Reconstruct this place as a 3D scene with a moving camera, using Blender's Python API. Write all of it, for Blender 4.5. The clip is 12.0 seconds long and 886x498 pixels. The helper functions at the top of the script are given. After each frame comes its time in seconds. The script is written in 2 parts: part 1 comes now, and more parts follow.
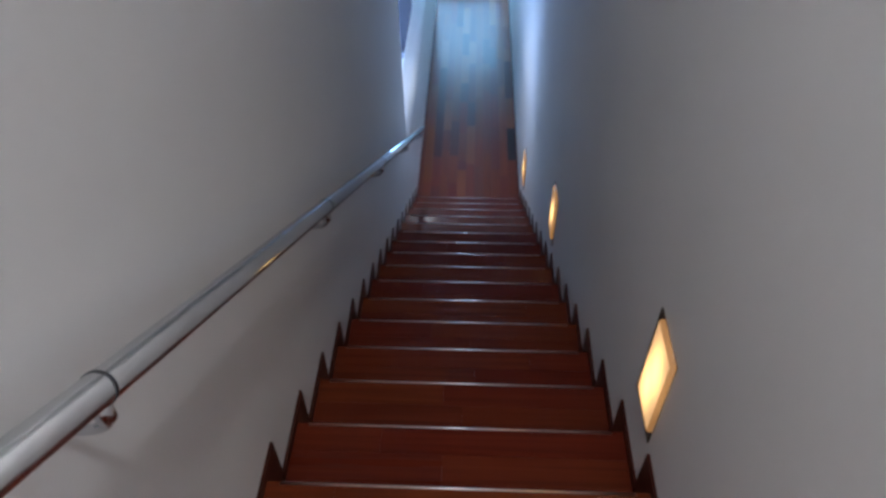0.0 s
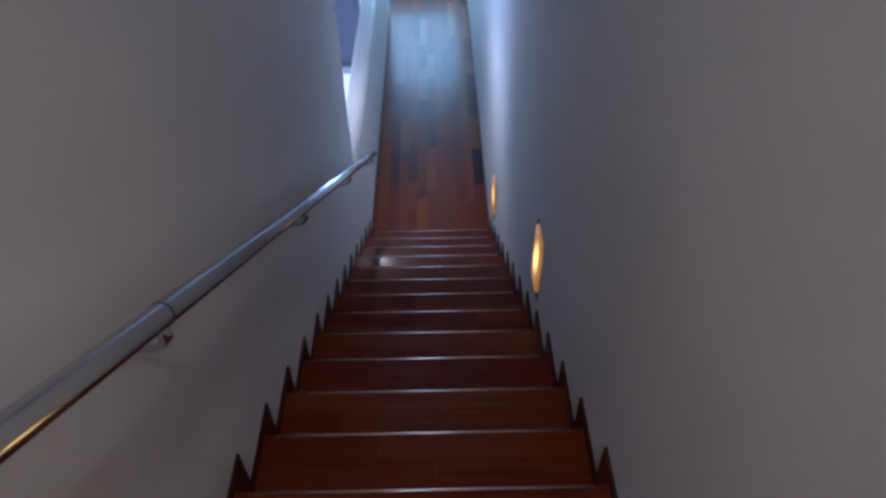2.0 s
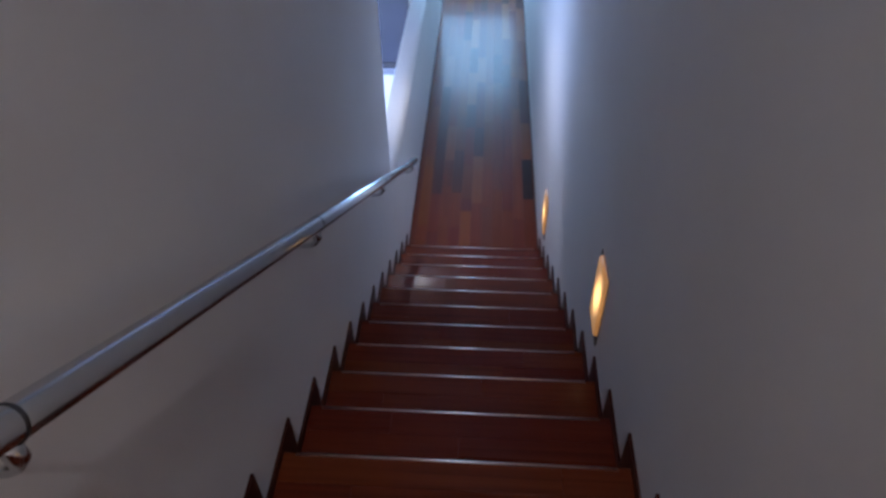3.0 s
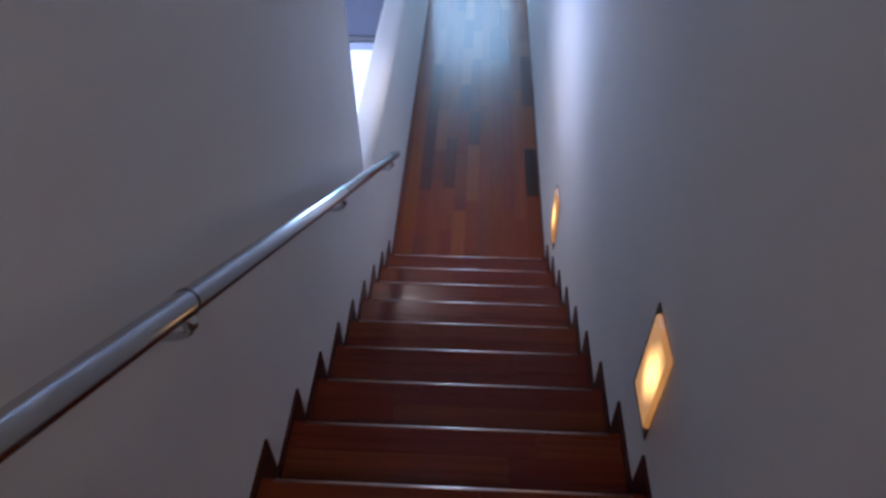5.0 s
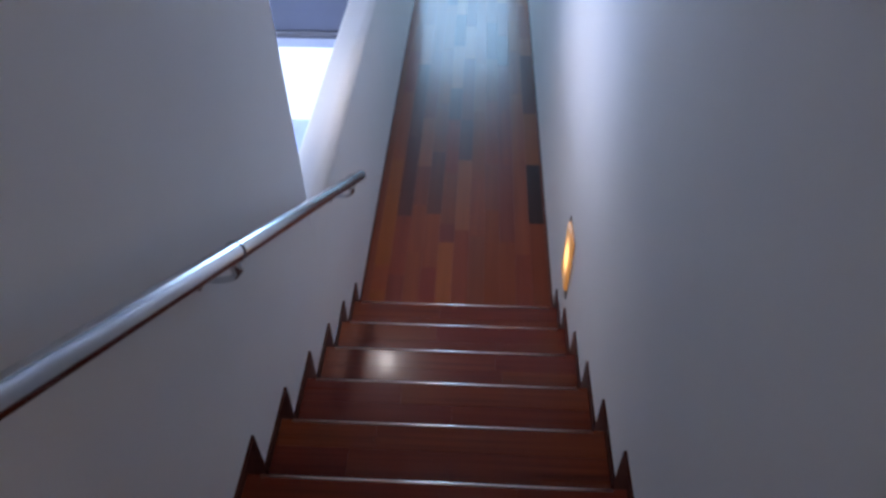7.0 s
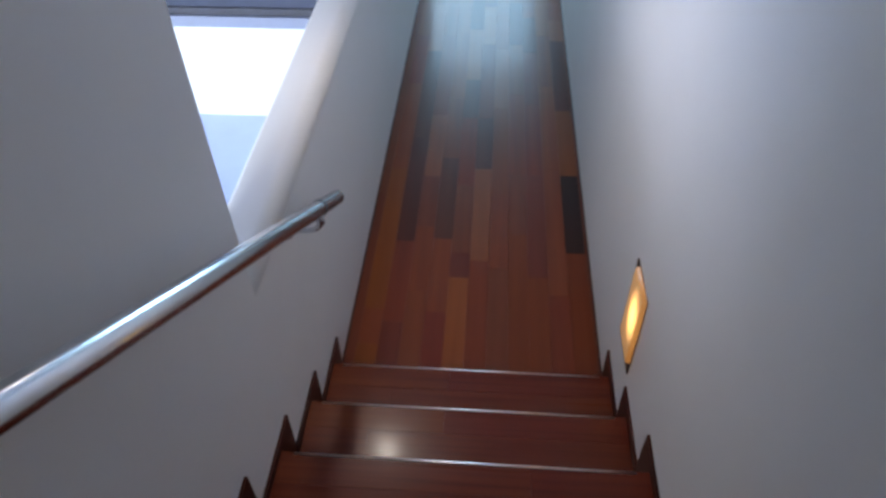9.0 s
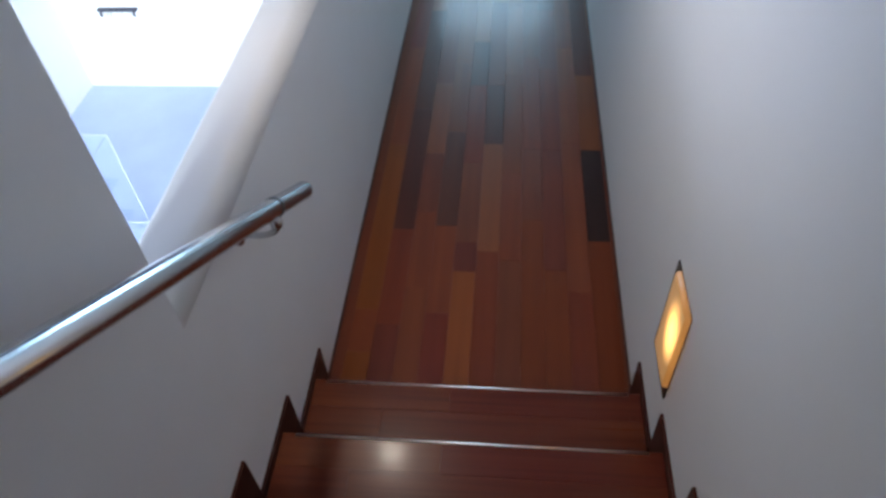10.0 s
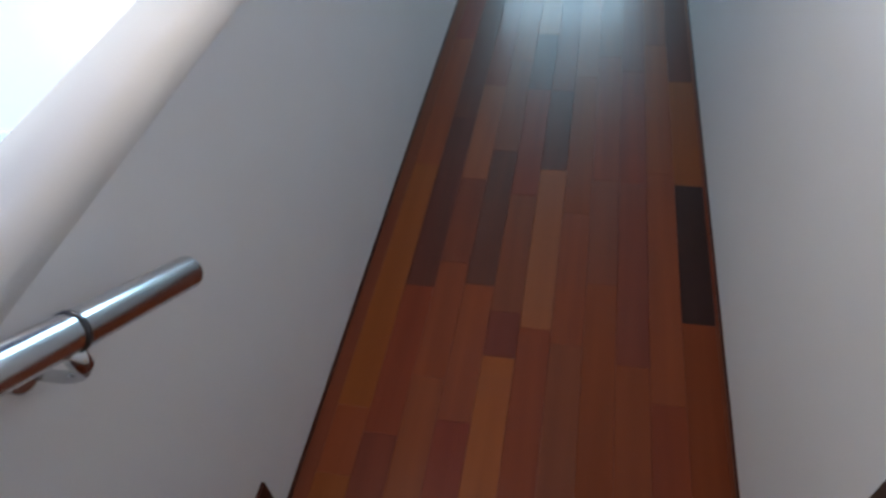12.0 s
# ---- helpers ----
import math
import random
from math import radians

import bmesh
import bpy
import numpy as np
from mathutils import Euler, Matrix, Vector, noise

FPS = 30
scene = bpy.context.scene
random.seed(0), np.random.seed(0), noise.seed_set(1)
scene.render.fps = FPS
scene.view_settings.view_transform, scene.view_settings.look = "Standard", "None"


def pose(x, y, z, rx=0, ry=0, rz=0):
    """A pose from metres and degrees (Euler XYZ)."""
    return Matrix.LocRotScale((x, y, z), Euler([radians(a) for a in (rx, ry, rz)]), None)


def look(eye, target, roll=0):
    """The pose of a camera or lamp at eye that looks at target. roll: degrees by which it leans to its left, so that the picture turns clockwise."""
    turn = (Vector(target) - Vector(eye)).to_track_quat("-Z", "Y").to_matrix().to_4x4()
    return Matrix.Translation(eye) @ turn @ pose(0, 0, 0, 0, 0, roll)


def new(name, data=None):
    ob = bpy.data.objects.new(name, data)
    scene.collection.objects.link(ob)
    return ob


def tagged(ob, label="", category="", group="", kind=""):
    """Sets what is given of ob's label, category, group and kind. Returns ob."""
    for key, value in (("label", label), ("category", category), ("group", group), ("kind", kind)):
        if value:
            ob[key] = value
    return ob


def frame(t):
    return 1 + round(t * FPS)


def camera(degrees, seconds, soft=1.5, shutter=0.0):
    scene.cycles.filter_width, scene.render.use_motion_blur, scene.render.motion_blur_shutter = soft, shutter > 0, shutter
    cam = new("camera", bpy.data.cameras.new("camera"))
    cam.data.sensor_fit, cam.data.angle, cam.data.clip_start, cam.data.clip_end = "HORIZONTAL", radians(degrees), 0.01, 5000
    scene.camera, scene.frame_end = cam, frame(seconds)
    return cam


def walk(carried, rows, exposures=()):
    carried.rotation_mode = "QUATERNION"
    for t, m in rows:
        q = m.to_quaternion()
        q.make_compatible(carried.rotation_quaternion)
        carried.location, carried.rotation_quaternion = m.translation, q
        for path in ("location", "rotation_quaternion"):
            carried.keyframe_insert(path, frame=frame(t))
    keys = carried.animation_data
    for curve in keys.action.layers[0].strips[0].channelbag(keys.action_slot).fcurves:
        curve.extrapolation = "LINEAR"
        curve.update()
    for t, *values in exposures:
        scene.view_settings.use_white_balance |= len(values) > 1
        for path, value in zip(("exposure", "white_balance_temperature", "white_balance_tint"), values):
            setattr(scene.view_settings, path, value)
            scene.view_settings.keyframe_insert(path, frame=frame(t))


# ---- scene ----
cam = camera(64.8, 12.0, soft=3.0)
walk(cam, [
    (0.0, pose(0.019, -5.147, 4.599, 44.44, 0.69, 2.34)),
    (0.5, pose(0.031, -4.930, 4.425, 45.65, 1.33, 0.10)),
    (1.0, pose(0.066, -4.762, 4.319, 44.94, 0.68, 0.34)),
    (1.5, pose(0.096, -4.598, 4.224, 44.75, 0.98, -1.01)),
    (2.0, pose(0.050, -4.367, 4.080, 45.87, 0.37, -1.05)),
    (2.5, pose(0.045, -4.152, 3.935, 46.81, 0.00, 3.29)),
    (4.5, pose(0.073, -3.384, 3.419, 44.95, 1.53, 2.86)),
    (5.0, pose(0.044, -3.193, 3.327, 44.91, 0.65, 3.03)),
    (5.5, pose(0.073, -2.988, 3.163, 46.08, 1.28, 3.57)),
    (6.0, pose(0.080, -2.802, 3.043, 45.09, 1.31, 2.06)),
    (6.5, pose(0.061, -2.601, 2.926, 43.11, 0.88, 1.95)),
    (7.0, pose(0.083, -2.386, 2.787, 45.55, 0.55, 2.93)),
    (7.5, pose(0.083, -2.189, 2.632, 46.41, 0.03, 2.95)),
    (9.5, pose(0.028, -1.427, 2.160, 43.98, 1.57, 4.45)),
    (10.0, pose(0.080, -1.250, 2.040, 42.69, 2.57, 4.66)),
    (10.5, pose(0.063, -1.027, 1.894, 45.32, 2.99, 5.65)),
    (11.0, pose(0.061, -0.844, 1.814, 44.82, 3.65, 8.91)),
    (11.5, pose(0.125, -0.700, 1.694, 42.94, 5.19, 10.57)),
    (12.0, pose(0.078, -0.549, 1.574, 42.99, 3.86, 10.47)),
], exposures=[(0.0, 0.57, 6050, 11), (1.5, 0.37, 6200, 17), (2.5, 0.44, 6400, 20), (4.5, 0.66, 6850, 24), (6.0, 0.73, 7050, 23), (7.5, 0.68, 7400, 20), (9.5, 0.57, 8300, 16), (10.5, 0.56, 8350, 14), (12.0, 0.70, 8900, 15)])

# ---- plan, in metres ----
RISE, GOING = 0.180, 0.281
HALF = 0.511            # half the clear width of stair and corridor
STEPS = 21              # treads, the first one level with the lower floor
THICK = 0.144           # thickness of the wall between stair and gallery
WALL_END = -0.522       # where the tall wall stops and the parapet starts
PARAPET = 1.051         # height of the parapet
FAR = 2.52              # far wall of the gallery
G_FLOOR = -0.55         # gallery floor
G_LEFT = -2.70          # gallery's side wall
END = 6.1               # end wall of the corridor
BACK = -7.6             # wall behind the upper landing
TOP = 6.4               # ceiling
NOSE_Y, NOSE_Z = -0.096, 0.154   # first nosing
LANDING = RISE * (STEPS - 1) + NOSE_Z
Y_TOP = -GOING * (STEPS - 1) + NOSE_Y
SOFFIT = 2.15           # ceiling over the lower corridor

# ---- world and large lights ----
world = bpy.data.worlds.new("sky")
scene.world = world
world.use_nodes = True
wn = world.node_tree
sky = wn.nodes.new("ShaderNodeTexSky")
sky.sky_type = "NISHITA"
sky.sun_disc = False
sky.sun_elevation, sky.sun_rotation = radians(50), radians(200)
wn.nodes["Background"].inputs["Strength"].default_value = 0.10
wn.links.new(sky.outputs["Color"], wn.nodes["Background"].inputs["Color"])


def area(name, m, sx, sy, watts, colour, spread=180):
    lamp = bpy.data.lights.new(name, "AREA")
    lamp.shape, lamp.size, lamp.size_y = "RECTANGLE", sx, sy
    lamp.energy, lamp.color, lamp.spread = watts, colour, radians(spread)
    ob = new(name, lamp)
    ob.matrix_world = m
    return ob


# unseen lamps added to brighten the gallery, then daylight in the corridor's end window
area("gallery_side_fill", look((G_LEFT + 0.02, -1.05, 0.68), (0.5, -1.05, 0.68)), 2.1, 1.54, 66, (0.36, 0.56, 1.0))
# added lamp aimed low to whiten the gallery's side wall and floor
area("gallery_near_fill", look((-1.12, -2.82, 0.30), (-2.66, 1.4, -0.15)), 0.8, 1.4, 60, (0.56, 0.78, 1.0), 75)
# weak overhead fill, added; no such source is in view
area("gallery_top_fill", pose(-1.95, 0.9, TOP - 0.02, 0, 0, 0), 1.1, 2.6, 2, (0.62, 0.80, 1.0))
area("end_window_daylight", look((-0.195, END - 0.02, 1.60), (-0.195, 0, 1.3)), 1.3, 1.35, 70, (0.27, 0.61, 1.0))

# the aimed beam of the ceiling spotlight over the foot of the stair
beam = bpy.data.lights.new("spotlight_beam", "SPOT")
beam.energy, beam.color, beam.shadow_soft_size = 17, (0.88, 0.93, 1.0), 0.045
beam.spot_size, beam.spot_blend = radians(108), 1.0
new("spotlight_beam", beam).matrix_world = look((-0.485, 0.43, SOFFIT - 0.07), (0.46, -0.12, 0.10))

# ---- materials ----


class Nodes:
    """A principled material and short ways to wire it."""

    def __init__(self, name):
        self.mat = bpy.data.materials.new(name)
        self.mat.use_nodes = True
        self.tree = self.mat.node_tree
        self.bsdf = self.tree.nodes["Principled BSDF"]

    def add(self, kind, **values):
        node = self.tree.nodes.new(kind)
        for key, value in values.items():
            node.inputs[key].default_value = value
        return node

    def link(self, a, b):
        self.tree.links.new(a, b)

    def ramp(self, fac, stops):
        node = self.add("ShaderNodeValToRGB")
        e = node.color_ramp.elements
        e[0].position, e[0].color = stops[0][0], (*stops[0][1], 1)
        e[1].position, e[1].color = stops[-1][0], (*stops[-1][1], 1)
        for at, colour in stops[1:-1]:
            mid = e.new(at)
            mid.color = (*colour, 1)
        self.link(fac, node.inputs["Fac"])
        return node.outputs["Color"]

    def coords(self, scale, shifted=False):
        at = self.add("ShaderNodeTexCoord").outputs["Object"]
        if shifted:
            info = self.add("ShaderNodeObjectInfo")
            far = self.add("ShaderNodeVectorMath")
            far.operation = "MULTIPLY_ADD"
            far.inputs[1].default_value = (37.0, 53.0, 71.0)
            self.link(info.outputs["Random"], far.inputs[0])
            self.link(at, far.inputs[2])
            at = far.outputs[0]
        mapping = self.add("ShaderNodeMapping")
        mapping.inputs["Scale"].default_value = scale
        self.link(at, mapping.inputs["Vector"])
        return mapping.outputs["Vector"]

    def noise(self, vec, scale, detail=4.0, rough=0.55):
        node = self.add("ShaderNodeTexNoise", Scale=scale, Detail=detail, Roughness=rough)
        self.link(vec, node.inputs["Vector"])
        return node.outputs["Fac"]

    def bump(self, height, strength, distance):
        node = self.add("ShaderNodeBump", Strength=strength, Distance=distance)
        self.link(height, node.inputs["Height"])
        self.link(node.outputs["Normal"], self.bsdf.inputs["Normal"])

    def map(self, fac, lo, hi):
        node = self.add("ShaderNodeMapRange")
        node.inputs["To Min"].default_value, node.inputs["To Max"].default_value = lo, hi
        self.link(fac, node.inputs["Value"])
        return node.outputs["Result"]

    def set(self, **values):
        for key, value in values.items():
            self.bsdf.inputs[key.replace("_", " ")].default_value = value
        return self


def plaster(name, low, high):
    """Painted plaster: faint roller texture, faint clouding."""
    n = Nodes(name)
    v = n.coords((1, 1, 1))
    broad = n.noise(v, 1.3, 3)
    n.link(n.ramp(broad, [(0.3, low), (0.7, high)]), n.bsdf.inputs["Base Color"])
    n.bump(n.noise(v, 180, 3), 0.12, 0.002)
    n.link(n.map(n.noise(v, 6, 3), 0.6, 0.8), n.bsdf.inputs["Roughness"])
    return n.mat


def wood(name, dark, mid, light, along, gloss=0.28, coat=0.09, shine=0.10, coat_rough=0.09):
    """Varnished hardwood, with its grain along x or y and a tone of its own for each board."""
    n = Nodes(name)
    long_scale = (1.6, 58, 58) if along == "x" else (26, 1.2, 26)
    v = n.coords(long_scale, shifted=True)
    grain = n.noise(v, 1.0, 2, 0.45)
    tone = n.ramp(grain, [(0.08, dark), (0.5, mid), (0.98, light)])
    info = n.add("ShaderNodeObjectInfo")
    vary = n.add("ShaderNodeHueSaturation", Saturation=1.0)
    n.link(n.map(info.outputs["Random"], 0.90, 1.10), vary.inputs["Value"])
    n.link(n.map(info.outputs["Random"], 0.494, 0.506), vary.inputs["Hue"])
    n.link(tone, vary.inputs["Color"])
    n.link(vary.outputs["Color"], n.bsdf.inputs["Base Color"])
    worn = n.noise(v, 0.35, 3)
    n.link(n.map(worn, gloss - 0.04, gloss + 0.06), n.bsdf.inputs["Roughness"])
    n.set(Specular_IOR_Level=shine, Coat_Weight=coat, Coat_Roughness=coat_rough)
    return n.mat


def metal(name, colour, rough):
    n = Nodes(name)
    n.set(Base_Color=(*colour, 1), Metallic=1.0)
    v = n.coords((40, 2, 40))
    n.link(n.map(n.noise(v, 5, 4), rough * 0.75, rough * 1.3), n.bsdf.inputs["Roughness"])
    return n.mat


def paint(name, colour, rough, spread=0.12, scale=14.0):
    n = Nodes(name)
    v = n.coords((1, 1, 1))
    a = tuple(max(0.0, q * (1 - spread)) for q in colour)
    b = tuple(q * (1 + spread) for q in colour)
    n.link(n.ramp(n.noise(v, scale, 4), [(0.3, a), (0.7, b)]), n.bsdf.inputs["Base Color"])
    n.link(n.map(n.noise(v, scale * 3, 3), rough * 0.85, min(1, rough * 1.15)), n.bsdf.inputs["Roughness"])
    return n.mat


def clear(name, tint, rough=0.02):
    n = Nodes(name)
    n.set(Base_Color=(*tint, 1), Transmission_Weight=1.0, Roughness=rough, IOR=1.45)
    return n.mat


def sheen_glass(name, tint, white_share=0.055):
    """Thin case glass: mostly clear, with a faint share of white and a faint shine."""
    n = Nodes(name)
    n.set(Base_Color=(0.9, 0.94, 1.0, 1), Roughness=0.12)
    through_it = n.add("ShaderNodeBsdfTransparent", Color=(*tint, 1))
    mix = n.add("ShaderNodeMixShader", Fac=white_share)
    n.link(through_it.outputs[0], mix.inputs[1])
    n.link(n.bsdf.outputs[0], mix.inputs[2])
    n.link(mix.outputs[0], n.tree.nodes["Material Output"].inputs["Surface"])
    return n.mat


def glow(name, base, dim, bright, strength, hot, hot_spots, reach):
    """A lit diffuser: soft brighter spots, centred at (y, z), are painted into its emission."""
    n = Nodes(name)
    n.set(Base_Color=(*base, 1), Roughness=0.4)
    at = n.add("ShaderNodeTexCoord").outputs["Object"]
    near = None
    for y, z in hot_spots:
        squash = n.add("ShaderNodeMapping")
        squash.inputs["Scale"].default_value = (0, 1.4, 0.8)
        squash.inputs["Location"].default_value = (0, -y * 1.4, -z * 0.8)
        n.link(at, squash.inputs["Vector"])
        away = n.add("ShaderNodeVectorMath")
        away.operation = "LENGTH"
        n.link(squash.outputs["Vector"], away.inputs[0])
        if near is None:
            near = away.outputs["Value"]
        else:
            both = n.add("ShaderNodeMath")
            both.operation = "SMOOTH_MIN"
            both.inputs[2].default_value = 0.02
            n.link(near, both.inputs[0])
            n.link(away.outputs["Value"], both.inputs[1])
            near = both.outputs[0]
    fall = n.add("ShaderNodeMapRange")
    fall.interpolation_type = "SMOOTHSTEP"
    for key, value in (("From Min", 0.0), ("From Max", reach), ("To Min", 1.0), ("To Max", 0.0)):
        fall.inputs[key].default_value = value
    n.link(near, fall.inputs["Value"])
    n.link(n.ramp(fall.outputs["Result"], [(0.0, dim), (1.0, bright)]), n.bsdf.inputs["Emission Color"])
    n.link(n.map(fall.outputs["Result"], strength, hot), n.bsdf.inputs["Emission Strength"])
    return n.mat


M_WALL = plaster("painted_plaster", (0.775, 0.76, 0.745), (0.82, 0.805, 0.79))
M_WHITE = plaster("white_plaster", (0.78, 0.78, 0.77), (0.82, 0.82, 0.81))
M_TREAD = wood("stair_hardwood", (0.072, 0.0110, 0.0042), (0.135, 0.0220, 0.0075), (0.17, 0.034, 0.0110), "x", 0.28, 0.10, 0.15, 0.14)
M_SKIRT = wood("skirting_hardwood", (0.022, 0.006, 0.004), (0.055, 0.014, 0.009), (0.10, 0.030, 0.017), "y", 0.35)
M_MID = wood("floor_hardwood", (0.1397, 0.0262, 0.0113), (0.1788, 0.0348, 0.0138), (0.2207, 0.0459, 0.0175), "y", 0.31)
M_LIGHT = wood("floor_hardwood_light", (0.1832, 0.0480, 0.0195), (0.2221, 0.0625, 0.0246), (0.2609, 0.0771, 0.0298), "y", 0.31)
M_ORANGE = wood("floor_hardwood_orange", (0.1911, 0.0453, 0.0124), (0.2464, 0.0642, 0.0166), (0.2866, 0.0784, 0.0218), "y", 0.31)
M_RUST = wood("floor_hardwood_rust", (0.1469, 0.0307, 0.0088), (0.1812, 0.0399, 0.0112), (0.2156, 0.0495, 0.0142), "y", 0.31)
M_DUSK = wood("floor_hardwood_brown", (0.1190, 0.0275, 0.0134), (0.1556, 0.0354, 0.0166), (0.1924, 0.0458, 0.0200), "y", 0.31)
M_SMOKE = wood("floor_hardwood_smoky", (0.0711, 0.0200, 0.0121), (0.0989, 0.0271, 0.0152), (0.1268, 0.0355, 0.0186), "y", 0.31)
M_DARK = wood("floor_hardwood_dark", (0.0216, 0.0086, 0.0065), (0.0346, 0.0127, 0.0091), (0.0504, 0.0187, 0.0122), "y", 0.31)
M_NOSING = metal("worn_nosing_metal", (0.90, 0.78, 0.72), 0.33)
M_STEEL = metal("polished_steel", (0.60, 0.615, 0.635), 0.18)
M_JOINT = metal("dark_joint_metal", (0.10, 0.10, 0.11), 0.35)
M_PLATE = paint("dark_bronze", (0.050, 0.032, 0.022), 0.45)
AMBER, HOT_AMBER = (1.0, 0.56, 0.23), (1.0, 0.66, 0.21)
# hot spots painted per lamp, placed as each shows from its own viewing angle
M_GLOW_TOP = glow("diffuser_two_hot_spots", (0.42, 0.29, 0.17), AMBER, HOT_AMBER, 0.46, 1.7, ((-0.030, 0.062), (-0.010, -0.015)), 0.120)
M_GLOW_MID = glow("diffuser_high_hot_spot", (0.42, 0.29, 0.17), AMBER, HOT_AMBER, 0.24, 1.8, ((-0.055, 0.070), (-0.030, 0.030)), 0.092)
M_GLOW_LOW = glow("diffuser_one_hot_spot", (0.42, 0.29, 0.17), AMBER, HOT_AMBER, 0.19, 1.9, ((-0.048, 0.056),), 0.100)
M_GLOWSIDE = glow("lit_diffuser_edge", (0.32, 0.18, 0.08), (0.95, 0.44, 0.14), (1.0, 0.52, 0.17), 0.22, 0.52, ((-0.03, 0.03),), 0.13)
M_GFLOOR = paint("blue_grey_resin", (0.53, 0.64, 0.99), 0.3, 0.06, 3.0)
M_SCREEN = paint("dull_violet_grey_board", (0.045, 0.052, 0.085), 0.5, 0.08, 4.0)
M_TRIM = paint("dark_grey_trim", (0.06, 0.06, 0.075), 0.5)
M_SILL = paint("pale_blue_grey_paint", (0.24, 0.26, 0.33), 0.55, 0.05)
M_GLASS = clear("case_glass", (0.96, 0.99, 1.0))
M_CASE = sheen_glass("whitish_case_glass", (0.94, 0.97, 1.0))
M_EDGE = sheen_glass("polished_glass_edge", (0.97, 0.99, 1.0), 0.45)
M_RED = paint("red_enamel", (0.55, 0.02, 0.03), 0.35)
M_PALE = paint("pale_ceramic", (0.75, 0.73, 0.70), 0.4)
M_RAIL = paint("dark_wall_rail", (0.04, 0.045, 0.07), 0.5)
M_SKIRTDARK = paint("black_shadow_bead", (0.018, 0.010, 0.008), 0.5)

# ---- mesh helpers ----


def add_box(bm, x0, x1, y0, y1, z0, z1, bevel=0.0):
    made = bmesh.ops.create_cube(bm, size=1.0, matrix=Matrix.Translation(((x0 + x1) / 2, (y0 + y1) / 2, (z0 + z1) / 2))
                                 @ Matrix.Diagonal((x1 - x0, y1 - y0, z1 - z0, 1)))
    if bevel:
        edges = list({e for v in made["verts"] for e in v.link_edges})
        bmesh.ops.bevel(bm, geom=edges, offset=bevel, segments=2, affect="EDGES", profile=0.6)


def box(x0, x1, y0, y1, z0, z1, bevel=0.0):
    bm = bmesh.new()
    add_box(bm, x0, x1, y0, y1, z0, z1, bevel)
    return bm


def add_tube(bm, points, radius, sides=16, caps=True):
    """A tube along points; radius may be one number or one for each point."""
    pts = [Vector(p) for p in points]
    radii = [radius] * len(pts) if isinstance(radius, (int, float)) else radius
    rings, side = [], None
    for i, p in enumerate(pts):
        way = (pts[min(i + 1, len(pts) - 1)] - pts[max(i - 1, 0)]).normalized()
        if side is None:
            side = way.orthogonal().normalized()
        side = (side - way * side.dot(way)).normalized()
        up = way.cross(side)
        rings.append([bm.verts.new(p + radii[i] * (math.cos(a) * side + math.sin(a) * up))
                      for a in (2 * math.pi * k / sides for k in range(sides))])
    for a, b in zip(rings, rings[1:]):
        for k in range(sides):
            bm.faces.new((a[k], a[(k + 1) % sides], b[(k + 1) % sides], b[k])).smooth = True
    if caps:
        bm.faces.new(rings[0][::-1])
        bm.faces.new(rings[-1])


def tube(points, radius, sides=16, caps=True):
    bm = bmesh.new()
    add_tube(bm, points, radius, sides, caps)
    return bm


def mesh_of(name, bm, material):
    bmesh.ops.recalc_face_normals(bm, faces=bm.faces)
    data = bpy.data.meshes.new(name)
    bm.to_mesh(data)
    bm.free()
    data.materials.append(material)
    return data


def part(name, bm, material, parent, label=""):
    ob = new(name, mesh_of(name, bm, material))
    ob.parent = parent
    return tagged(ob, label)


def setting(name, bm, material, label, category):
    return tagged(new(name, mesh_of(name, bm, material)), label, category, kind="structure")


def thing(name, label, category, at=(0, 0, 0), group=""):
    ob = new(name)
    ob.empty_display_size = 0.1
    ob.location = at
    return tagged(ob, label, category, group)


def board_mesh(name, x0, x1, y0, y1, z0, z1, chamfer, material):
    """A board with a chamfered top, 10 faces, origin at its middle."""
    cx, cy = (x0 + x1) / 2, (y0 + y1) / 2
    a, b, c = (x1 - x0) / 2, (y1 - y0) / 2, chamfer
    verts = [(-a, -b, z0), (a, -b, z0), (a, b, z0), (-a, b, z0),
             (-a, -b, z1 - c), (a, -b, z1 - c), (a, b, z1 - c), (-a, b, z1 - c),
             (-a + c, -b + c, z1), (a - c, -b + c, z1), (a - c, b - c, z1), (-a + c, b - c, z1)]
    faces = [(3, 2, 1, 0), (8, 9, 10, 11)]
    for k in range(4):
        n = (k + 1) % 4
        faces += [(k, n, n + 4, k + 4), (k + 4, n + 4, n + 8, k + 8)]
    data = bpy.data.meshes.new(name)
    data.from_pydata(verts, [], faces)
    data.materials.append(material)
    return data, (cx, cy, 0)


# ---- structure ----
setting("floor", box(-HALF - 0.02, HALF + 0.02, -0.4, END, -0.20, -0.021), M_SKIRTDARK, "dark bed under the hardwood corridor boards", "floor")
setting("landing_floor", box(-HALF, HALF, BACK, Y_TOP - GOING, LANDING - 0.25, LANDING), M_TREAD, "dark hardwood floor of the upper landing", "floor")

setting("wall_left", box(-HALF - THICK, -HALF, BACK, WALL_END, G_FLOOR, TOP), M_WALL, "tall grey-white plastered wall beside the stair", "wall")


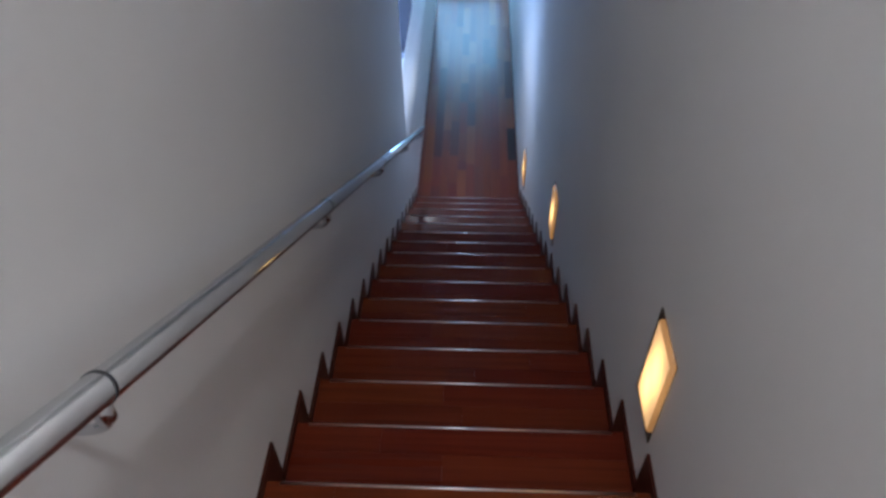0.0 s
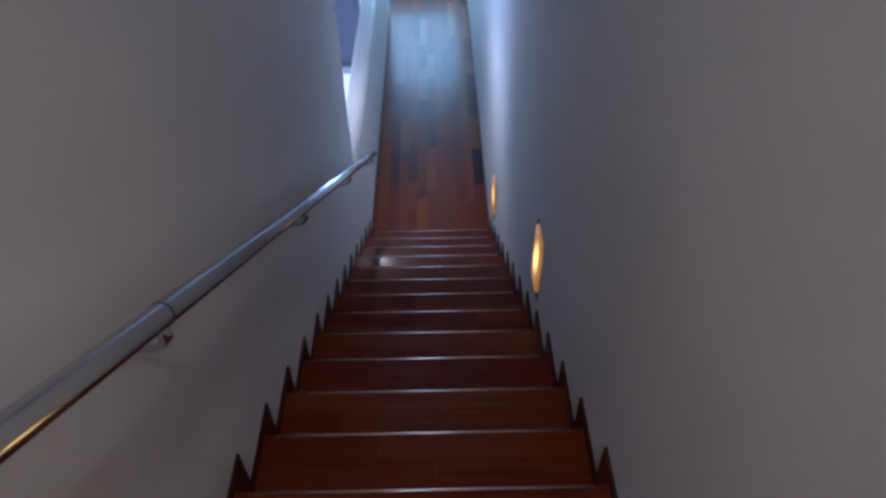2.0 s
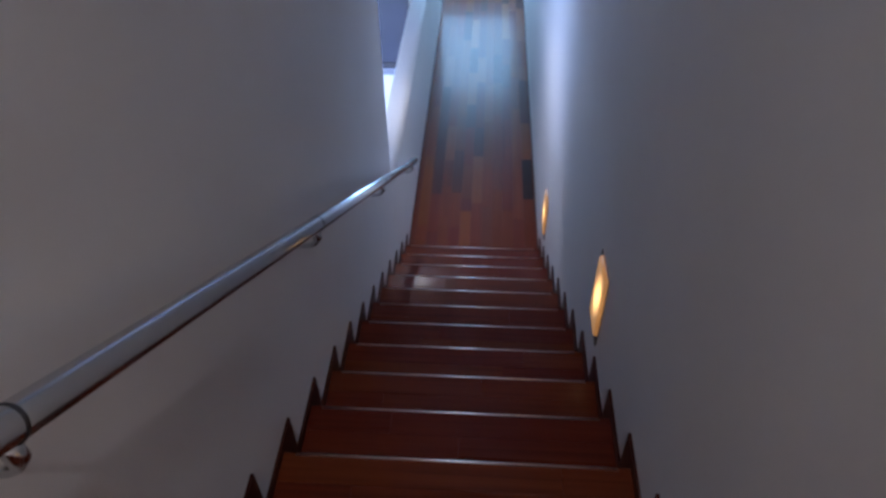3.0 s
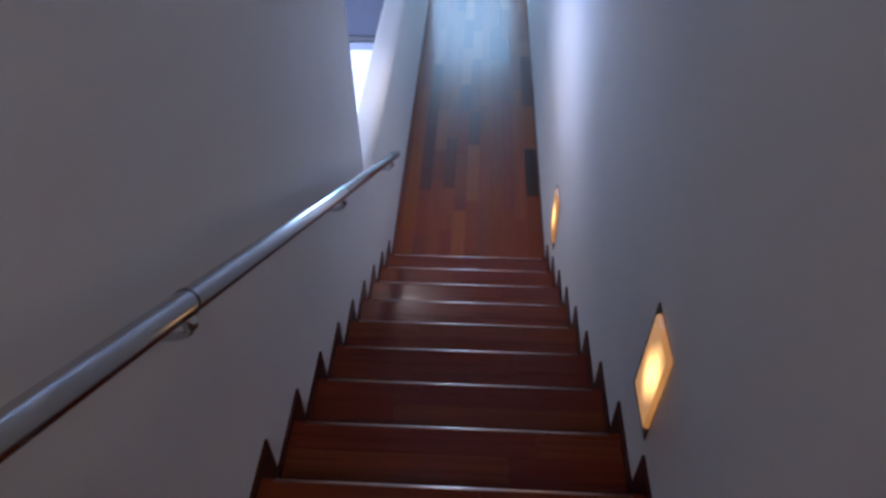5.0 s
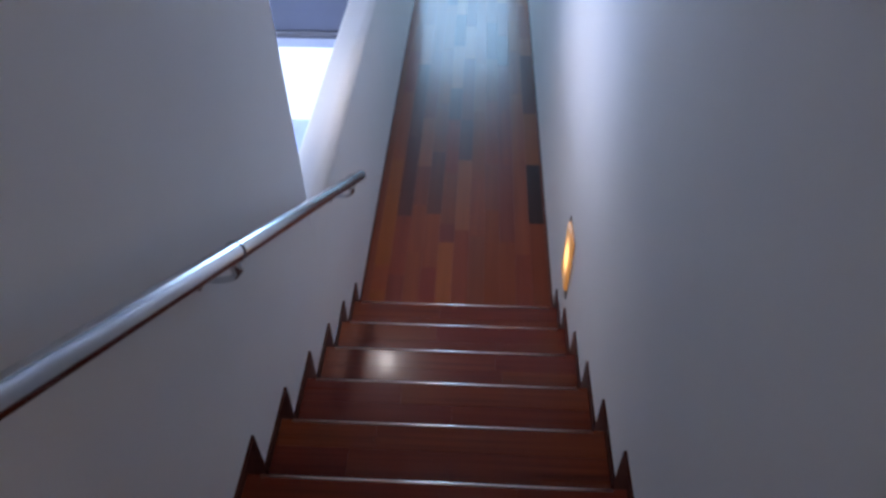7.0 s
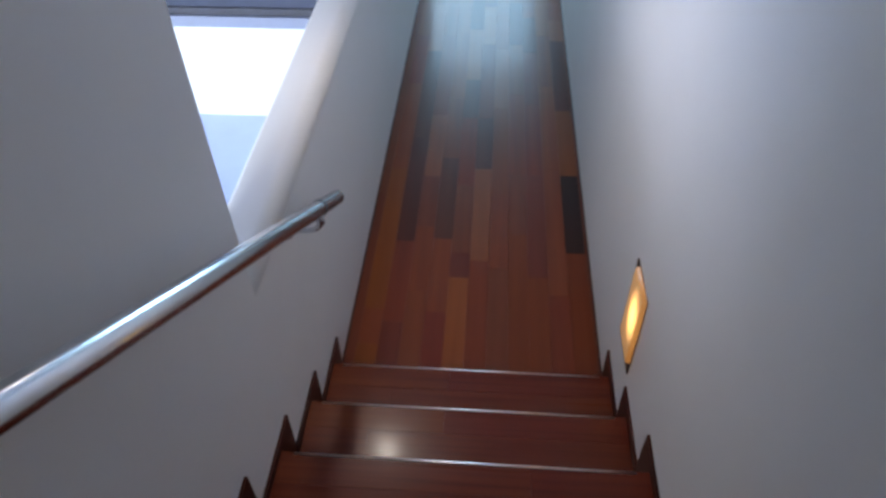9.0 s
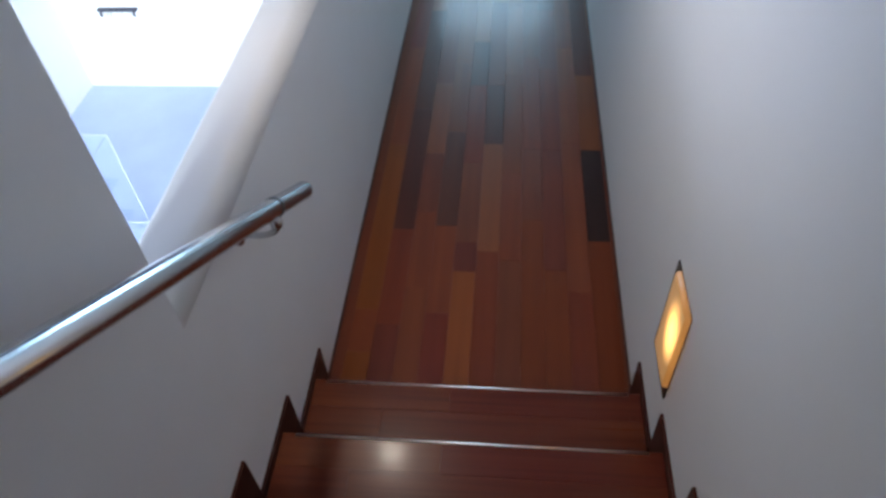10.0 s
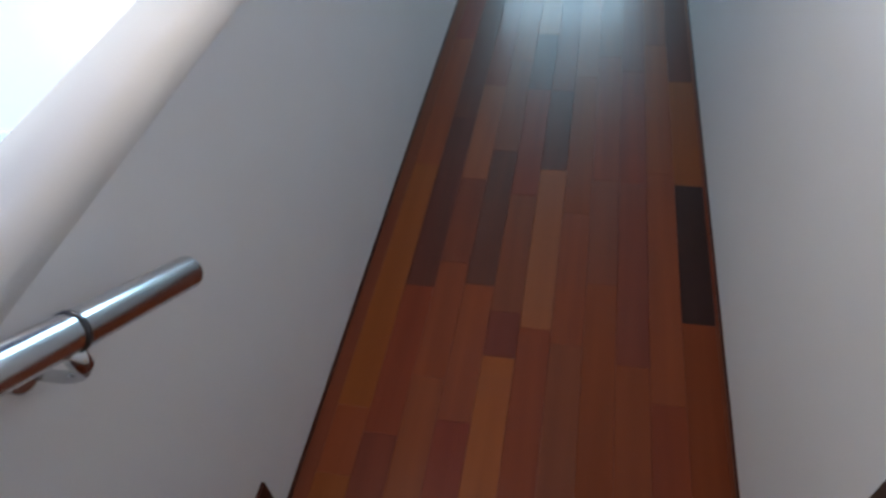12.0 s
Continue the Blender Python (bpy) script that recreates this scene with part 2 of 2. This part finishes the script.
def parapet_bm():
    """The parapet's section, its top corners worn round, drawn out along the corridor."""
    outline = [(-HALF - THICK, G_FLOOR), (-HALF, G_FLOOR)]
    for cx, cz, r, a0 in ((-HALF - 0.048, PARAPET - 0.048, 0.048, 0.0), (-HALF - THICK + 0.012, PARAPET - 0.012, 0.012, math.pi / 2)):
        outline += [(cx + r * math.cos(a0 + math.pi / 2 * q / 6), cz + r * math.sin(a0 + math.pi / 2 * q / 6)) for q in range(7)]
    bm = bmesh.new()
    near = [bm.verts.new((x, WALL_END, z)) for x, z in outline]
    far = [bm.verts.new((x, 4.30, z)) for x, z in outline]
    for k in range(len(outline)):
        n = (k + 1) % len(outline)
        bm.faces.new((near[k], near[n], far[n], far[k])).smooth = 2 <= k < len(outline) - 1
    bm.faces.new(near)
    bm.faces.new(far)
    return bm


setting("parapet", parapet_bm(), M_WALL, "low plastered parapet with a flat top beside the corridor", "parapet")
setting("wall_right", box(HALF, HALF + 0.15, BACK, END + 0.2, -0.6, TOP), M_WALL, "long grey-white plastered wall with step lights", "wall")


def pierced(x0, x1, y0, y1, z0, z1, ox0, ox1, oz0, oz1):
    """A wall across the corridor with one opening through it."""
    bm = bmesh.new()
    add_box(bm, x0, ox0, y0, y1, z0, z1)
    add_box(bm, ox1, x1, y0, y1, z0, z1)
    add_box(bm, ox0, ox1, y0, y1, z0, oz0)
    add_box(bm, ox0, ox1, y0, y1, oz1, z1)
    return bm


setting("wall_back", box(-HALF - THICK, HALF, BACK - 0.15, BACK, -0.6, TOP), M_WALL, "plain plastered wall behind the upper landing", "wall")
setting("wall_end", pierced(-HALF - 1.0, HALF, END, END + 0.2, -0.6, TOP, -0.85, 0.46, 0.90, 2.25), M_WALL, "plastered wall that ends the corridor, with a window", "wall")
setting("wall_beyond", box(-HALF - 1.15, -HALF - 1.0, FAR + 0.15, END + 0.2, -0.6, TOP), M_WALL, "plain plastered wall past the parapet", "wall")
setting("gallery_wall_far", box(G_LEFT, -HALF - THICK, FAR, FAR + 0.15, G_FLOOR, TOP), M_WHITE, "bright white plastered end wall of the gallery", "wall")
# the gap in this wall is out of view, added for the side lamp
side_wall = bmesh.new()
add_box(side_wall, G_LEFT - 0.15, G_LEFT, -3.0, -2.12, G_FLOOR, TOP)
add_box(side_wall, G_LEFT - 0.15, G_LEFT, 0.02, FAR + 0.15, G_FLOOR, TOP)
add_box(side_wall, G_LEFT - 0.15, G_LEFT, -2.12, 0.02, G_FLOOR, -0.10)
add_box(side_wall, G_LEFT - 0.15, G_LEFT, -2.12, 0.02, 1.50, TOP)
setting("gallery_wall_side", side_wall, M_WHITE, "bright white plastered side wall of the gallery", "wall")
# opening invented out of view, behind the near gallery lamp
setting("gallery_wall_near", pierced(G_LEFT - 0.15, -HALF - THICK, -3.15, -3.0, G_FLOOR, TOP, -1.56, -0.70, -0.40, 1.0), M_WHITE, "white plastered wall of the gallery", "wall")
setting("gallery_floor", box(G_LEFT - 0.15, -HALF - THICK, -3.15, FAR + 0.15, G_FLOOR - 0.15, G_FLOOR), M_GFLOOR, "smooth blue-grey floor of the bright gallery", "floor")
setting("floor_beyond", box(-HALF - 1.0, -HALF - 0.02, 4.30, END, -0.20, -0.003), M_MID, "dark hardwood floor past the parapet", "floor")

# the hole over the gallery is unseen, added to let light down
ceiling = bmesh.new()
add_box(ceiling, -HALF - THICK, HALF + 0.15, BACK - 0.15, END + 0.2, TOP, TOP + 0.15)
add_box(ceiling, G_LEFT - 0.15, -2.55, -3.15, END + 0.2, TOP, TOP + 0.15)
add_box(ceiling, -2.55, -HALF - THICK, -3.15, -0.5, TOP, TOP + 0.15)
add_box(ceiling, -2.55, -HALF - THICK, 2.3, END + 0.2, TOP, TOP + 0.15)
add_box(ceiling, -HALF - THICK, HALF, 0.10, END, SOFFIT, SOFFIT + 0.25)
setting("ceiling", ceiling, M_WHITE, "plain white ceiling with an added opening over the gallery", "ceiling")

# ---- the stair ----
stair = thing("staircase", "straight closed staircase of dark reddish varnished hardwood with thin metal nosings", "staircase", (0, -GOING, 0))
stair["kind"] = "structure"


def in_stair(ob, at=(0, 0, 0)):
    ob.parent = stair
    ob.location = Vector(at) - stair.location
    return ob


def nosing_bm():
    """A thin metal strip let into the tread's edge, rounded over its front."""
    section = [(-0.0080, 0.0), (-0.0080, 0.0012), (-0.004, 0.0016), (-0.0012, 0.0006), (0.0006, -0.002), (0.0008, -0.0042), (-0.001, -0.005)]
    bm = bmesh.new()
    ends = [[bm.verts.new((x, y, z)) for y, z in section] for x in (-0.466, 0.466)]
    for k in range(len(section)):
        n = (k + 1) % len(section)
        bm.faces.new((ends[0][k], ends[0][n], ends[1][n], ends[1][k])).smooth = 1 <= k <= 4
    bm.faces.new(ends[0])
    bm.faces.new(ends[1])
    return bm


NOSING = mesh_of("nosing", nosing_bm(), M_NOSING)
RISER = mesh_of("riser", box(-HALF, HALF, -0.030, -0.012, -RISE, -0.024), M_TREAD)
SKIRT = mesh_of("skirting", box(-0.004, 0.004, -GOING, 0, 0.0, RISE + 0.005), M_SKIRT)
BASE = mesh_of("tread_bed", box(-HALF, HALF, -GOING - 0.01, -0.012, -0.06, -0.0235), M_SKIRTDARK)
rng = random.Random(4)
for k in range(STEPS):
    y, z = NOSE_Y - GOING * k, NOSE_Z + RISE * k
    in_stair(new("tread_bed", BASE), (0, y, z))
    in_stair(new("riser", RISER), (0, y, z))
    in_stair(new("nosing", NOSING), (0, y, z))
    for side in (-1, 1):
        in_stair(new("skirting", SKIRT), (side * (HALF - 0.004), -GOING * k, RISE * k))
    rows = 3
    for r in range(rows):
        w = GOING / rows
        y0 = y - GOING + r * w
        cut = rng.uniform(-0.35, 0.35)
        for x0, x1 in ((-HALF + 0.008, cut), (cut, HALF - 0.008)):
            data, at = board_mesh("tread_board", x0 + 0.0001, x1 - 0.0001, y0 + 0.0001, y0 + w - 0.0001, -0.022, 0.0, 0.0006, M_TREAD)
            in_stair(new("tread_board", data), (at[0], at[1], z))

# ---- handrail ----
SLOPE = RISE / GOING
RAIL_X = -0.416


def rail_z(y):
    return 0.884 - SLOPE * y


rail = thing("handrail", "round polished steel handrail on curved wall brackets", "handrail", (RAIL_X, -0.2, rail_z(-0.2) - 0.1))


def on_rail(name, bm, material, label="", parent=None):
    ob = part(name, bm, material, parent or rail, label)
    if parent is None:
        ob.matrix_parent_inverse = Matrix.Translation(-Vector(rail.location))
    return ob


RR = 0.0225
LOW, HIGH = -0.012, -6.05
WAY = Vector((0, 1, -SLOPE)).normalized()


def rail_point(y, along=0.0, out=0.0, down=0.0):
    return Vector((RAIL_X + out, y, rail_z(y) - down)) + WAY * along


tube_bm = bmesh.new()
add_tube(tube_bm, [rail_point(HIGH), rail_point(LOW, -0.006), rail_point(LOW, -0.002), rail_point(LOW)], [RR, RR, RR * 0.96, RR * 0.84], 32)
on_rail("rail_tube", tube_bm, M_STEEL)
for y in (-0.205, -1.372, -2.487, -3.595, -4.705, -5.81):
    on_rail("joint_ring", tube([rail_point(y, -0.0030), rail_point(y, 0.0030)], RR + 0.0016, 32), M_JOINT, "thin dark joint ring")
    yb = y - 0.012
    arm = on_rail("bracket", tube([rail_point(yb, down=RR - 0.004)] + [
        Vector((RAIL_X - 0.050 + 0.050 * math.cos(a), yb, rail_z(yb) - RR - 0.026 - 0.034 * math.sin(a)))
        for a in (math.pi * q / 18 for q in range(0, 10))] + [Vector((-HALF + 0.004, yb, rail_z(yb) - RR - 0.060))], 0.0075, 14), M_STEEL)
    peg = tube([rail_point(yb, down=RR - 0.003), rail_point(yb, down=RR + 0.028), rail_point(yb, down=RR + 0.034)], [0.0125, 0.0125, 0.009], 16)
    part("peg", peg, M_STEEL, arm).matrix_parent_inverse = Matrix.Identity(4)
    foot = Vector((-HALF, yb, rail_z(yb) - RR - 0.060))
    part("wall_rosette", tube([foot, foot + Vector((0.006, 0, 0)), foot + Vector((0.009, 0, 0))], [0.026, 0.026, 0.021], 24), M_STEEL, arm)

# ---- step lights ----


def step_light(diffuser):
    light = thing("step_light", "lit rectangular amber wall light with a dark metal back plate", "wall light", group="step lights along the stair wall")
    part("back_plate", box(-0.005, 0, -0.0905, 0.0940, -0.180, 0.1650, 0.0015), M_PLATE, light, "dark bronze back plate")
    y0, y1, z0, z1 = -0.0915, 0.054, -0.122, 0.166

    def rings(steps):
        bm = bmesh.new()
        made = [[bm.verts.new((x, y, z)) for y, z in ((y0 + d, z0 + d), (y1 - d, z0 + d), (y1 - d, z1 - d), (y0 + d, z1 - d))] for x, d in steps]
        for a, b in zip(made, made[1:]):
            for k in range(4):
                bm.faces.new((a[k], a[(k + 1) % 4], b[(k + 1) % 4], b[k])).smooth = True
        return bm, made[-1]

    front, last = rings(((-0.0180, 0.003), (-0.0205, 0.010), (-0.0218, 0.026)))
    front.faces.new(last).smooth = True
    part("diffuser", front, diffuser, light, "glowing amber glass diffuser, slightly domed")
    rim, last = rings(((-0.003, -0.0004), (-0.014, 0.0000), (-0.0180, 0.003)))
    part("diffuser_side", rim, M_GLOWSIDE, light, "dimmer amber edge of the diffuser")
    return light


for diffuser, y, z in ((M_GLOW_LOW, -0.163, 0.574), (M_GLOW_MID, -2.127, 1.832), (M_GLOW_TOP, -4.096, 3.072)):
    step_light(diffuser).matrix_basis = pose(HALF, y, z)

# ---- ceiling spotlight over the foot of the stair ----
spot = thing("ceiling_spotlight", "small round lit spotlight set in the corridor ceiling", "spotlight", (-0.497, 0.45, SOFFIT))
part("ring", tube([(0, 0, 0), (0, 0, -0.012), (0, 0, -0.014)], [0.06, 0.06, 0.056], 24), M_WHITE, spot, "white trim ring")
n_spot = Nodes("lit_spotlight")
n_spot.set(Base_Color=(0.9, 0.85, 0.75, 1), Emission_Color=(1.0, 0.93, 0.82, 1), Emission_Strength=40.0)
part("lens", tube([(0, 0, -0.0145), (0, 0, -0.018)], 0.036, 20), n_spot.mat, spot, "bright lit lens")

# ---- ceiling spotlight over the head of the stair ----
head_spot = thing("ceiling_spotlight", "round lit spotlight set in the ceiling over the stair head", "spotlight", (0.10, -5.5, TOP))
part("ring", tube([(0, 0, 0), (0, 0, -0.012), (0, 0, -0.014)], [0.075, 0.075, 0.070], 24), M_WHITE, head_spot, "white trim ring")
n_head = Nodes("lit_head_spotlight")
n_head.set(Base_Color=(0.9, 0.85, 0.75, 1), Emission_Color=(0.99, 0.985, 0.98, 1), Emission_Strength=620.0)
part("lens", tube([(0, 0, -0.0145), (0, 0, -0.018)], 0.055, 20), n_head.mat, head_spot, "bright lit lens")

# ---- the end window ----
win = thing("window_1", "plain framed window full of pale blue daylight", "window", (-0.195, END + 0.1, 0.90))
win["kind"] = "structure"
for nm, x0, x1, z0, z1 in (("frame_stile", -0.655, -0.61, 0, 1.35), ("frame_stile", 0.61, 0.655, 0, 1.35), ("frame_rail", -0.61, 0.61, 0, 0.045), ("frame_rail", -0.61, 0.61, 1.305, 1.35)):
    part(nm, box(x0, x1, -0.03, 0.03, z0, z1, 0.003), M_WHITE, win)
part("pane", box(-0.61, 0.61, -0.004, 0.004, 0.045, 1.305), M_GLASS, win, "clear window pane").visible_shadow = False

# ---- gallery: wall board with a ledge ----
screen = thing("wall_board", "large dull violet-grey board over a pale ledge on the white wall", "wall board", (-1.36, FAR, 0.155))


def in_board(name, x0, x1, y0, y1, z0, z1, material, label="", bevel=0.003):
    return part(name, box(x0 + 1.36, x1 + 1.36, y0, y1, z0 - 0.13, z1 - 0.13, bevel), material, screen, label)


in_board("panel", -2.04, -0.70, -0.030, 0.0, 0.25, 2.4, M_SCREEN)
in_board("bottom_trim", -2.06, -0.68, -0.045, 0.0, 0.205, 0.25, M_TRIM, "dark grey trim")
in_board("side_trim", -2.06, -2.04, -0.042, 0.0, 0.25, 2.4, M_TRIM, "dark grey trim")
in_board("ledge", -2.16, -0.66, -0.07, 0.0, 0.13, 0.205, M_SILL, "pale ledge")

# ---- gallery: wall rails with small pieces hung from them ----
rng = random.Random(11)
for z in (0.245, 0.125, 0.005):
    hook_rail = thing("wall_rail", "short dark wall rail hung with small pale and dark pieces", "wall rail", (-2.30, FAR, z), "rails on the white wall")
    part("bar", box(-0.125, 0.125, -0.035, 0.0, -0.005, 0.005, 0.001), M_RAIL, hook_rail)
    dark_ones = rng.sample(range(8), 2)
    for i in range(8):
        x = -0.11 + i * 0.031 + rng.uniform(-0.006, 0.006)
        r, h = rng.uniform(0.007, 0.012), rng.uniform(0.03, 0.055)
        piece = tube([(x, -0.02, -0.005), (x, -0.02, -0.012), (x + rng.uniform(-0.008, 0.008), -0.02, -h * 0.6), (x, -0.02, -h)], [0.002, r * 0.6, r, r * 0.5], 10)
        part("hung_piece", piece, M_TRIM if i in dark_ones else M_PALE, hook_rail)

# ---- gallery: glass cases ----


def glass_case(x0, x1, y0, y1, top, label):
    case = thing("display_case", label, "display case", ((x0 + x1) / 2, (y0 + y1) / 2, G_FLOOR), "glass cases in the gallery")
    a, b, h = (x1 - x0) / 2, (y1 - y0) / 2, top - G_FLOOR
    t = 0.006
    part("base", box(-a, a, -b, b, 0, 0.05, 0.003), M_GFLOOR, case, "low blue-grey base")
    for q in (0.30, 0.62):
        part("shelf", box(-a + 0.03, a - 0.03, -b + 0.02, b - 0.02, h * q, h * q + 0.006), M_CASE, case, "clear glass shelf").visible_shadow = False
        part("shelf_edge", box(-a + 0.03, a - 0.03, -b + 0.016, -b + 0.02, h * q, h * q + 0.007), M_EDGE, case, "bright shelf edge")
    panes = [(-a, a, -b, -b + t, 0.05, h), (-a, a, b - t, b, 0.05, h), (-a, -a + t, -b + t, b - t, 0.05, h), (a - t, a, -b + t, b - t, 0.05, h), (-a, a, -b, b, h, h + t)]
    for p in panes:
        ob = part("pane", box(*p), M_CASE, case, "clear glass pane")
        ob.visible_shadow = False
    e = 0.0013
    for x in (-a, a):
        for y in (-b, b):
            part("edge", box(x - e, x + e, y - e, y + e, 0.05, h + t), M_EDGE, case, "bright polished edge")
        part("edge", box(x - e, x + e, -b, b, h + t - e, h + t + e), M_EDGE, case, "bright polished edge")
    for y in (-b, b):
        part("edge", box(-a, a, y - e, y + e, h + t - e, h + t + e), M_EDGE, case, "bright polished edge")
    return case


glass_case(-2.42, -1.76, 0.86, 1.17, 0.10, "clear glass display case holding pale pieces on the gallery floor")
glass_case(-1.80, -1.25, 0.30, 0.62, 0.10, "clear glass display case with bright polished edges")


def figure(at, material, s):
    """A small turned piece: foot, waist, body, neck."""
    bm = tube([(0, 0, 0), (0, 0, 0.01), (0, 0, 0.03), (0, 0, 0.07), (0, 0, 0.10), (0, 0, 0.12)], [0.03 * s, 0.03 * s, 0.012 * s, 0.028 * s, 0.012 * s, 0.006 * s], 14)
    ob = tagged(new("ornament", mesh_of("ornament", bm, material)), "small turned ornament standing inside the glass case", "ornament", "ornaments in the glass cases")
    ob.location = at
    return ob


figure((-2.08, 1.12, G_FLOOR + 0.05), M_RED, 1.0)
figure((-1.92, 0.96, G_FLOOR + 0.05), M_PALE, 1.2)
figure((-1.62, 0.47, G_FLOOR + 0.05), M_PALE, 1.1)

# ---- corridor boards ----
floor_ob = bpy.data.objects["floor"]
PITCH, FIRST = 0.0875, -0.4665
# joints along each column from the stair on: (far end, tone); o orange, l light, r rust, m middling, b brown, k smoky, d dark
KNOWN = [
    [(0.12, "r"), (0.307, "m"), (1.27, "r"), (2.10, "m")],
    [(0.24, "b"), (0.725, "m"), (1.55, "k"), (2.5, "k")],
    [(0.42, "m"), (0.83, "m"), (1.212, "b"), (1.765, "l"), (2.7, "r")],
    [(0.30, "m"), (0.75, "m"), (1.37, "k"), (1.95, "b"), (2.75, "r")],
    [(0.507, "o"), (0.66, "b"), (1.15, "b"), (1.75, "m"), (2.16, "k"), (2.8, "l")],
    [(0.613, "m"), (1.285, "l"), (1.75, "k"), (2.6, "b")],
    [(0.57, "b"), (1.08, "m"), (1.85, "r"), (2.55, "l")],
    [(0.795, "r"), (1.25, "b"), (2.0, "m"), (2.6, "b")],
    [(0.525, "r"), (1.245, "b"), (1.9, "m"), (2.5, "b")],
    [(0.42, "m"), (1.30, "m"), (2.1, "m")],
    [(0.685, "r"), (1.25, "d"), (1.845, "r"), (2.66, "k"), (2.95, "l")],
]
rng = random.Random(7)


def plank(x0, x1, y0, y1, tone):
    material = {"o": M_ORANGE, "l": M_LIGHT, "r": M_RUST, "m": M_MID, "b": M_DUSK, "k": M_SMOKE, "d": M_DARK}[tone]
    data, at = board_mesh("plank", x0 + 0.0001, x1 - 0.0001, y0 + 0.0001, y1 - 0.0001, -0.021, 0.0, 0.0006, material)
    ob = new("plank", data)
    ob.location = at
    ob.parent = floor_ob


for c, known in enumerate(KNOWN):
    x0 = FIRST + c * PITCH
    y = NOSE_Y - 0.012
    for far, tone in known:
        plank(x0, x0 + PITCH, y, far, tone)
        y = far
    while y < END:
        far = min(END, y + rng.uniform(0.45, 0.95))
        plank(x0, x0 + PITCH, y, far, rng.choice("rmmbbkl"))
        y = far
for x0, x1 in ((-HALF + 0.006, FIRST), (FIRST + 11 * PITCH, HALF - 0.003)):
    y = NOSE_Y - 0.012
    while y < END:
        far = min(END, y + rng.uniform(0.7, 1.2))
        plank(x0, x1, y, far, "b")
        y = far
for x0, x1 in ((-HALF, -HALF + 0.006), (HALF - 0.006, HALF)):
    setting("baseboard", box(x0, x1, 0.0, 4.3, -0.02, 0.008, 0.001), M_SKIRT, "thin dark bead between boards and wall", "baseboard")
